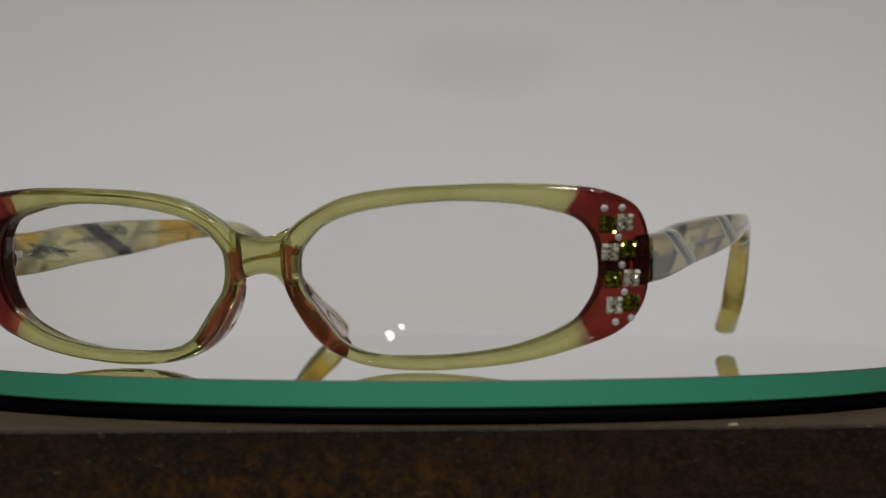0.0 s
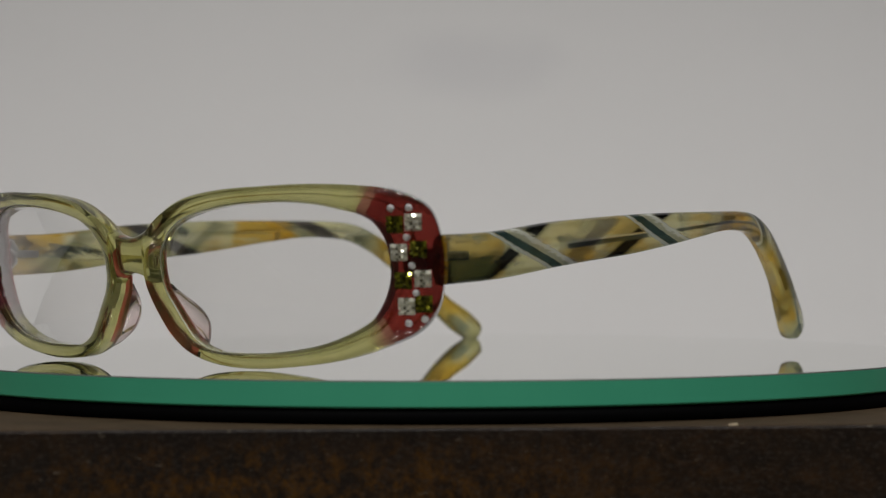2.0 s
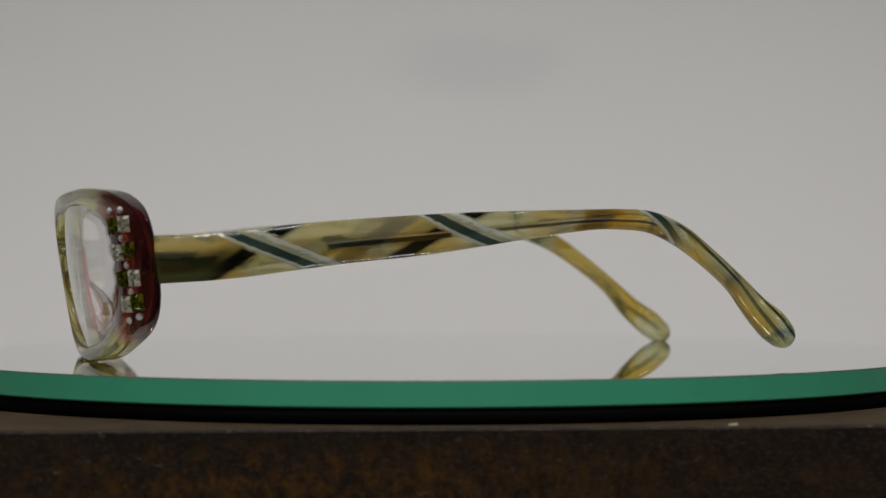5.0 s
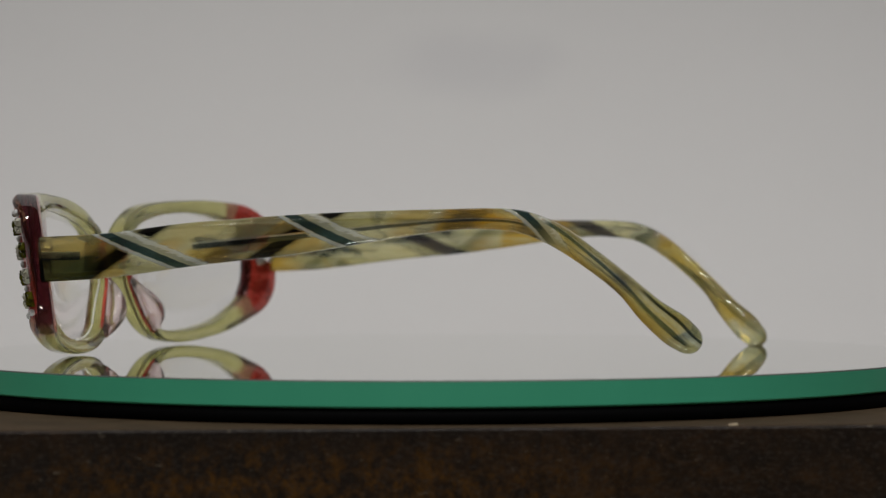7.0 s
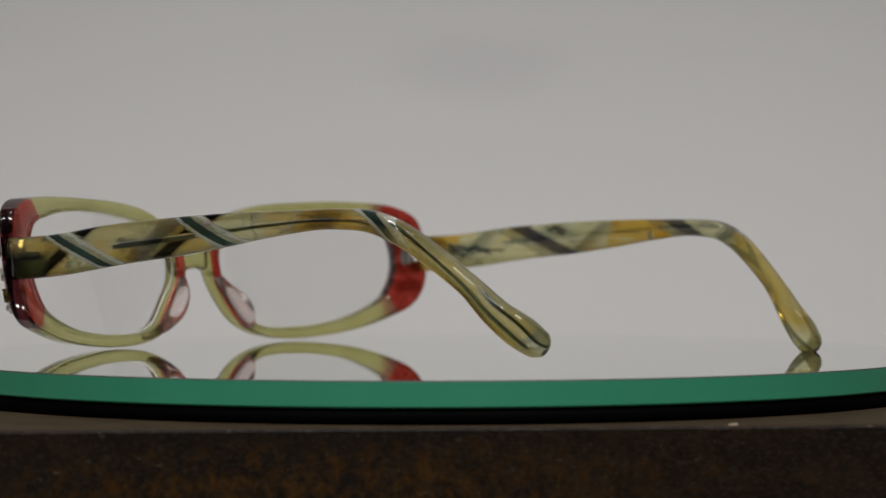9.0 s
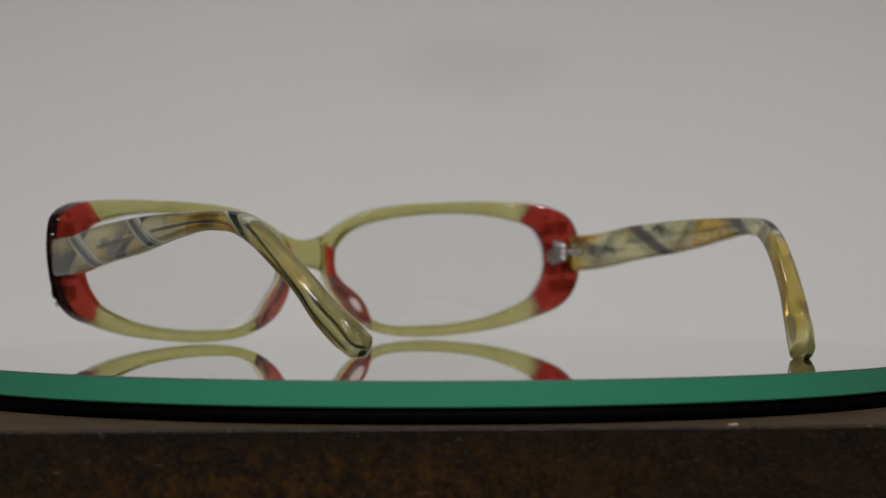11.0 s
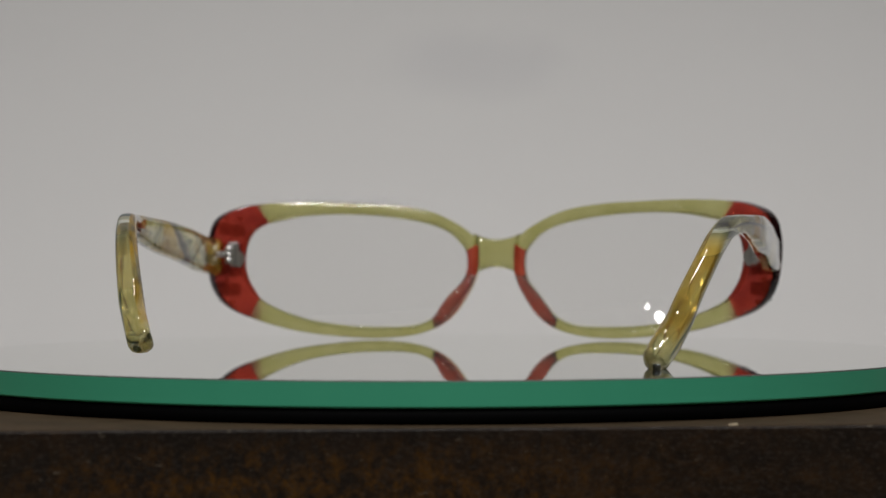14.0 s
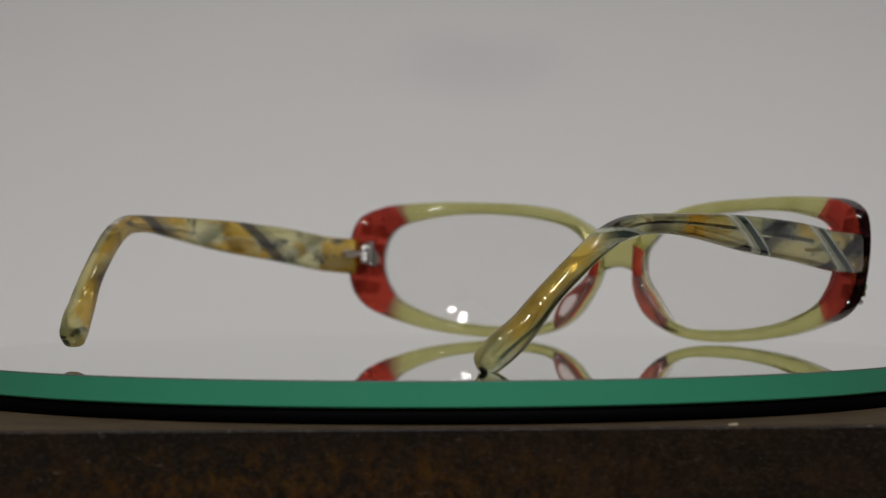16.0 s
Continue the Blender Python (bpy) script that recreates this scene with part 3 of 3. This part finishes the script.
SQUARES = [(60.6, 25.2, 1), (63.2, 25.6, 0), (60.8, 20.6, 0), (63.5, 21.1, 1), (61.0, 15.9, 1), (63.7, 16.2, 0), (61.1, 11.6, 0), (63.5, 12.0, 1)]
ROUNDS = [(60.2, 27.9), (62.8, 28.0), (62.1, 23.1), (62.4, 18.4), (62.6, 13.8), (61.1, 8.8), (63.4, 9.5)]


def stone_seat(side, x, z, sink):
    """A stone's place on the curled face: its back sunk into it, its table square to it."""
    y = front(x) + curl(x)
    slope = (front(x + 0.5) + curl(x + 0.5) - front(x - 0.5) - curl(x - 0.5))
    at = Vector((side * x, y - sink - TILT * (z - 16), z)) * MM
    return Matrix.Translation(at) @ pose(0, 0, 0, 8.5, 0, side * math.degrees(math.atan(slope)))


# one temple: distance back, height and width of its side outline
TEMPLE_ROWS = [(12.4, 19.2, 8.4), (25.5, 19.95, 8.2), (40, 21.75, 8.0), (50, 22.7, 7.6), (60, 23.55, 7.2), (70, 24.5, 6.2), (80, 25.45, 4.9),
               (90, 26.2, 3.8), (96, 26.3, 3.8), (101.8, 25.8, 4.0), (107.5, 23.5, 4.1), (113.5, 19.3, 3.7), (119.3, 14.5, 3.7), (123.6, 10.0, 4.9),
               (127.5, 6.7, 6.0), (130.1, 4.5, 5.2)]


def temple_x(y):
    return 64.0 - 0.025 * (y - 14) - 0.0042 * max(0.0, y - 70) ** 2


def temple_body(side, drop, lift):
    """One side arm, swept along its outline; its uv runs along and across it."""
    rows = spline([(y, z, w) for y, z, w in TEMPLE_ROWS], 6, False)
    bm = bmesh.new()
    uv = bm.loops.layers.uv.new("along")
    n, rings, run, at = 24, [], [], 0.0
    count = len(rows)
    for k, q in enumerate(rows):
        a, b = rows[max(k - 1, 0)], rows[min(k + 1, count - 1)]
        d = Vector((b.x - a.x, b.y - a.y)).normalized()
        nrm = Vector((-d.y, d.x))
        if k:
            at += (Vector((q.x, q.y)) - Vector((rows[k - 1].x, rows[k - 1].y))).length
        thick = 3.7 if q.x < 80 else 3.5 + 1.5 * min(1.0, max(0.0, (q.x - 95) / 28))
        run.append(at)
        ring, inside = [], []
        for s in range(n):
            t = 2 * math.pi * s / n
            ex = 0.42 if q.x < 85 else 0.7
            cx, cv = (math.copysign(abs(f(t)) ** ex, f(t)) for f in (math.cos, math.sin))
            y, z = q.x + nrm.x * cv * q.z / 2, q.y + nrm.y * cv * q.z / 2
            x = temple_x(q.x) + max(0.0, thick - 3.7) * 0.6 + cx * thick / 2 + side * 0.0175 * (q.x - 10)
            s_along = max(0.0, (y - 14) / 116)
            z -= drop * s_along * (1 + 1.4 * s_along ** 3) - lift
            ring.append((bm.verts.new(Vector((side * x, y, z)) * MM), cv * side))
            inside.append(cx <= 0)
        rings.append(ring)
    # rounded tip
    d = Vector((rows[-1].x - rows[-2].x, rows[-1].y - rows[-2].y)).normalized()
    base = rings[-1]
    mid = sum((v.co for v, _ in base), Vector()) / n
    for share, ahead in ((0.86, 0.9), (0.6, 1.7), (0.3, 2.15)):
        ring = []
        for v, cv in base:
            co = mid + (v.co - mid) * share + Vector((0, d.x, d.y)) * ahead * MM
            ring.append((bm.verts.new(co), cv * share))
        rings.append(ring)
        run.append(at + ahead)
    for k in range(len(rings) - 1):
        for s in range(n):
            j = (s + 1) % n
            f = bm.faces.new((rings[k][s][0], rings[k][j][0], rings[k + 1][j][0], rings[k + 1][s][0]))
            cvs = (rings[k][s][1], rings[k][j][1], rings[k + 1][j][1], rings[k + 1][s][1])
            for lp, kk, cv in zip(f.loops, (k, k, k + 1, k + 1), cvs):
                within = inside[s] and inside[j]
                # the left arm's ribbons are wound closer to its hinge
                ahead = 0.0 if within or side > 0 else 6.5 * max(0.0, 1 - run[kk] / 100)
                lp[uv].uv = ((run[kk] + ahead) / 200 + within, (cv + 1) / 2)
    cap = bm.faces.new([v for v, _ in rings[0]][::-1])
    for lp in cap.loops:
        lp[uv].uv = (1.02, 0.5)
    bm.faces.new([v for v, _ in rings[-1]])
    bmesh.ops.recalc_face_normals(bm, faces=bm.faces[:])
    return bm


def cylinder(r, h, at, n=16):
    bm = bmesh.new()
    bmesh.ops.create_cone(bm, cap_ends=True, segments=n, radius1=r, radius2=r, depth=h, matrix=Matrix.Translation(at))
    return bm


def eyeglasses():
    root = new("eyeglasses")
    tagged(root, "olive acetate eyeglasses with red jewelled corners and patterned temples", "eyeglasses")
    squares, rounds, kinds = {}, {}, 0
    n = len(OUTER) * PER
    for side in (1, -1):
        rings = rim_rings(side)
        cells = [(k, q) for k in range(n) for q in range(len(SECTION))]
        red = {c for c in cells if RED_FROM <= c[0] < RED_TO}
        # the bridge grows out of the rim here, with no wall between
        joint = {(k, q) for k, q in cells if (k < 8 or k >= 23 * PER + 3) and 7 <= q <= 9}
        nose = {c for c in cells if (c[0] < 5 * PER or c[0] >= 24 * PER) and 10 <= c[1] <= 14}
        part("rim", leaned(skin(rings, [c for c in cells if c not in red and c not in nose and c not in joint], side)), OLIVE, root, "translucent olive acetate rim")
        part("nose_layer", leaned(skin(rings, sorted(nose), side)), NOSE, root, "red acetate layer behind the nose side")
        backing = {c for c in red if 10 <= c[1] <= 14}
        corner = part("endpiece", leaned(skin(rings, sorted(c for c in red if not 8 <= c[1] <= 14), side)), RED, root, "deep red translucent corner set with stones")
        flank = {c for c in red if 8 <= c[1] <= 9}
        part("edge", leaned(skin(rings, sorted(flank), side)), SHADED_FLANK, corner, "burgundy polished edge, tinted darker for its depth")
        part("backing", leaned(skin(rings, sorted(backing), side)), RED_BACK, corner, "brighter red acetate backing")
        pane = part("lens", leaned(lens_body(side)), LENS, root, "clear thin lens")
        pane.visible_shadow = False
        part("ground_edge", leaned(lens_bevel(side)), FROST, pane, "frosted ground edge of the lens", False)
        part("nose_pad", leaned(pad_body(side)), PAD, root, "clear pinkish built-up nose pad")
        # stones, tables along the front's slope
        for x, z, green in SQUARES:
            kinds += 1
            key = ("g" if green else "p") + str(kinds % 5)
            if key not in squares:
                ob = part("square_stone", square_stone(2.85 * MM, kinds), GREEN_STONE if green else PALE_STONE, corner,
                          "olive green square-cut stone" if green else "pale clear square-cut stone", False)
                squares[key] = ob
            else:
                ob = new("square_stone", squares[key].data)
                ob.parent, ob["label"] = corner, squares[key]["label"]
            ob.matrix_local = stone_seat(side, x, z, 0.12)
        for x, z in ROUNDS:
            if not rounds:
                ob = part("round_stone", round_stone(1.35 * MM), CLEAR_STONE, corner, "tiny clear round stone", False)
                rounds["a"] = ob
            else:
                ob = new("round_stone", rounds["a"].data)
                ob.parent, ob["label"] = corner, "tiny clear round stone"
            ob.matrix_local = stone_seat(side, x, z, 0.05)
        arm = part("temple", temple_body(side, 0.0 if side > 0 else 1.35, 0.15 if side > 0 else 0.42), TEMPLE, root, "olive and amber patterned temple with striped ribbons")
        if side < 0:
            bar = part("imprint", box(0.06 * MM, 7.0 * MM, 0.7 * MM, Vector((-(temple_x(36) - 1.86) - 0.45, 36, 20.6)) * MM), GOLD, arm, "faint worn gold print")
            bar.matrix_local = pose(0, 0, 0)
        # hinge on the inner corner
        hinge = part("hinge", box(2.6 * MM, 0.9 * MM, 5.6 * MM, Vector((side * 60.0, front(59) + depth(59) + 0.45, 20.0)) * MM, 0.3 * MM), STEEL, root, "small steel hinge")
        shield = cylinder(2.3 * MM, 0.35 * MM, (0, 0, 0), 28)
        bmesh.ops.rotate(shield, verts=shield.verts[:], cent=(0, 0, 0), matrix=Matrix.Rotation(math.pi / 2, 3, "X"))
        bmesh.ops.translate(shield, verts=shield.verts[:], vec=Vector((side * 59.8, front(59) + depth(59) + 0.1, 18.9)) * MM)
        part("shield", shield, STEEL, hinge, smooth=False)
        for k in range(3):
            part("knuckle", cylinder(1.0 * MM, 1.15 * MM, Vector((side * 60.7, front(59) + depth(59) + 1.7, 18.6 + 1.25 * k)) * MM), STEEL, hinge)
        part("screw", cylinder(0.75 * MM, 4.3 * MM, Vector((side * 60.7, front(59) + depth(59) + 1.7, 19.9)) * MM), STEEL, hinge)
        part("hinge_leaf", box(1.0 * MM, 7.0 * MM, 1.5 * MM, Vector((side * 61.9, front(59) + depth(59) + 5.0, 20.0)) * MM, 0.25 * MM), STEEL, hinge)
    part("bridge", leaned(bridge_body()), OLIVE, root, "olive acetate bridge")
    return root


GLASSES = eyeglasses()


# ---- turning ----
def motions():
    """The turntable turns evenly and carries the eyeglasses round."""
    seat = pose(-0.02942, -0.06480, 0.0001, 0, 0.14, -21.6)
    times = [0.25 * k for k in range(65)]
    walk(TURNTABLE, [(t, pose(0, 0, 0, 0, 0, SPIN * t)) for t in times])
    walk(GLASSES, [(t, pose(0, 0, 0, 0, 0, SPIN * t) @ seat) for t in times])


motions()
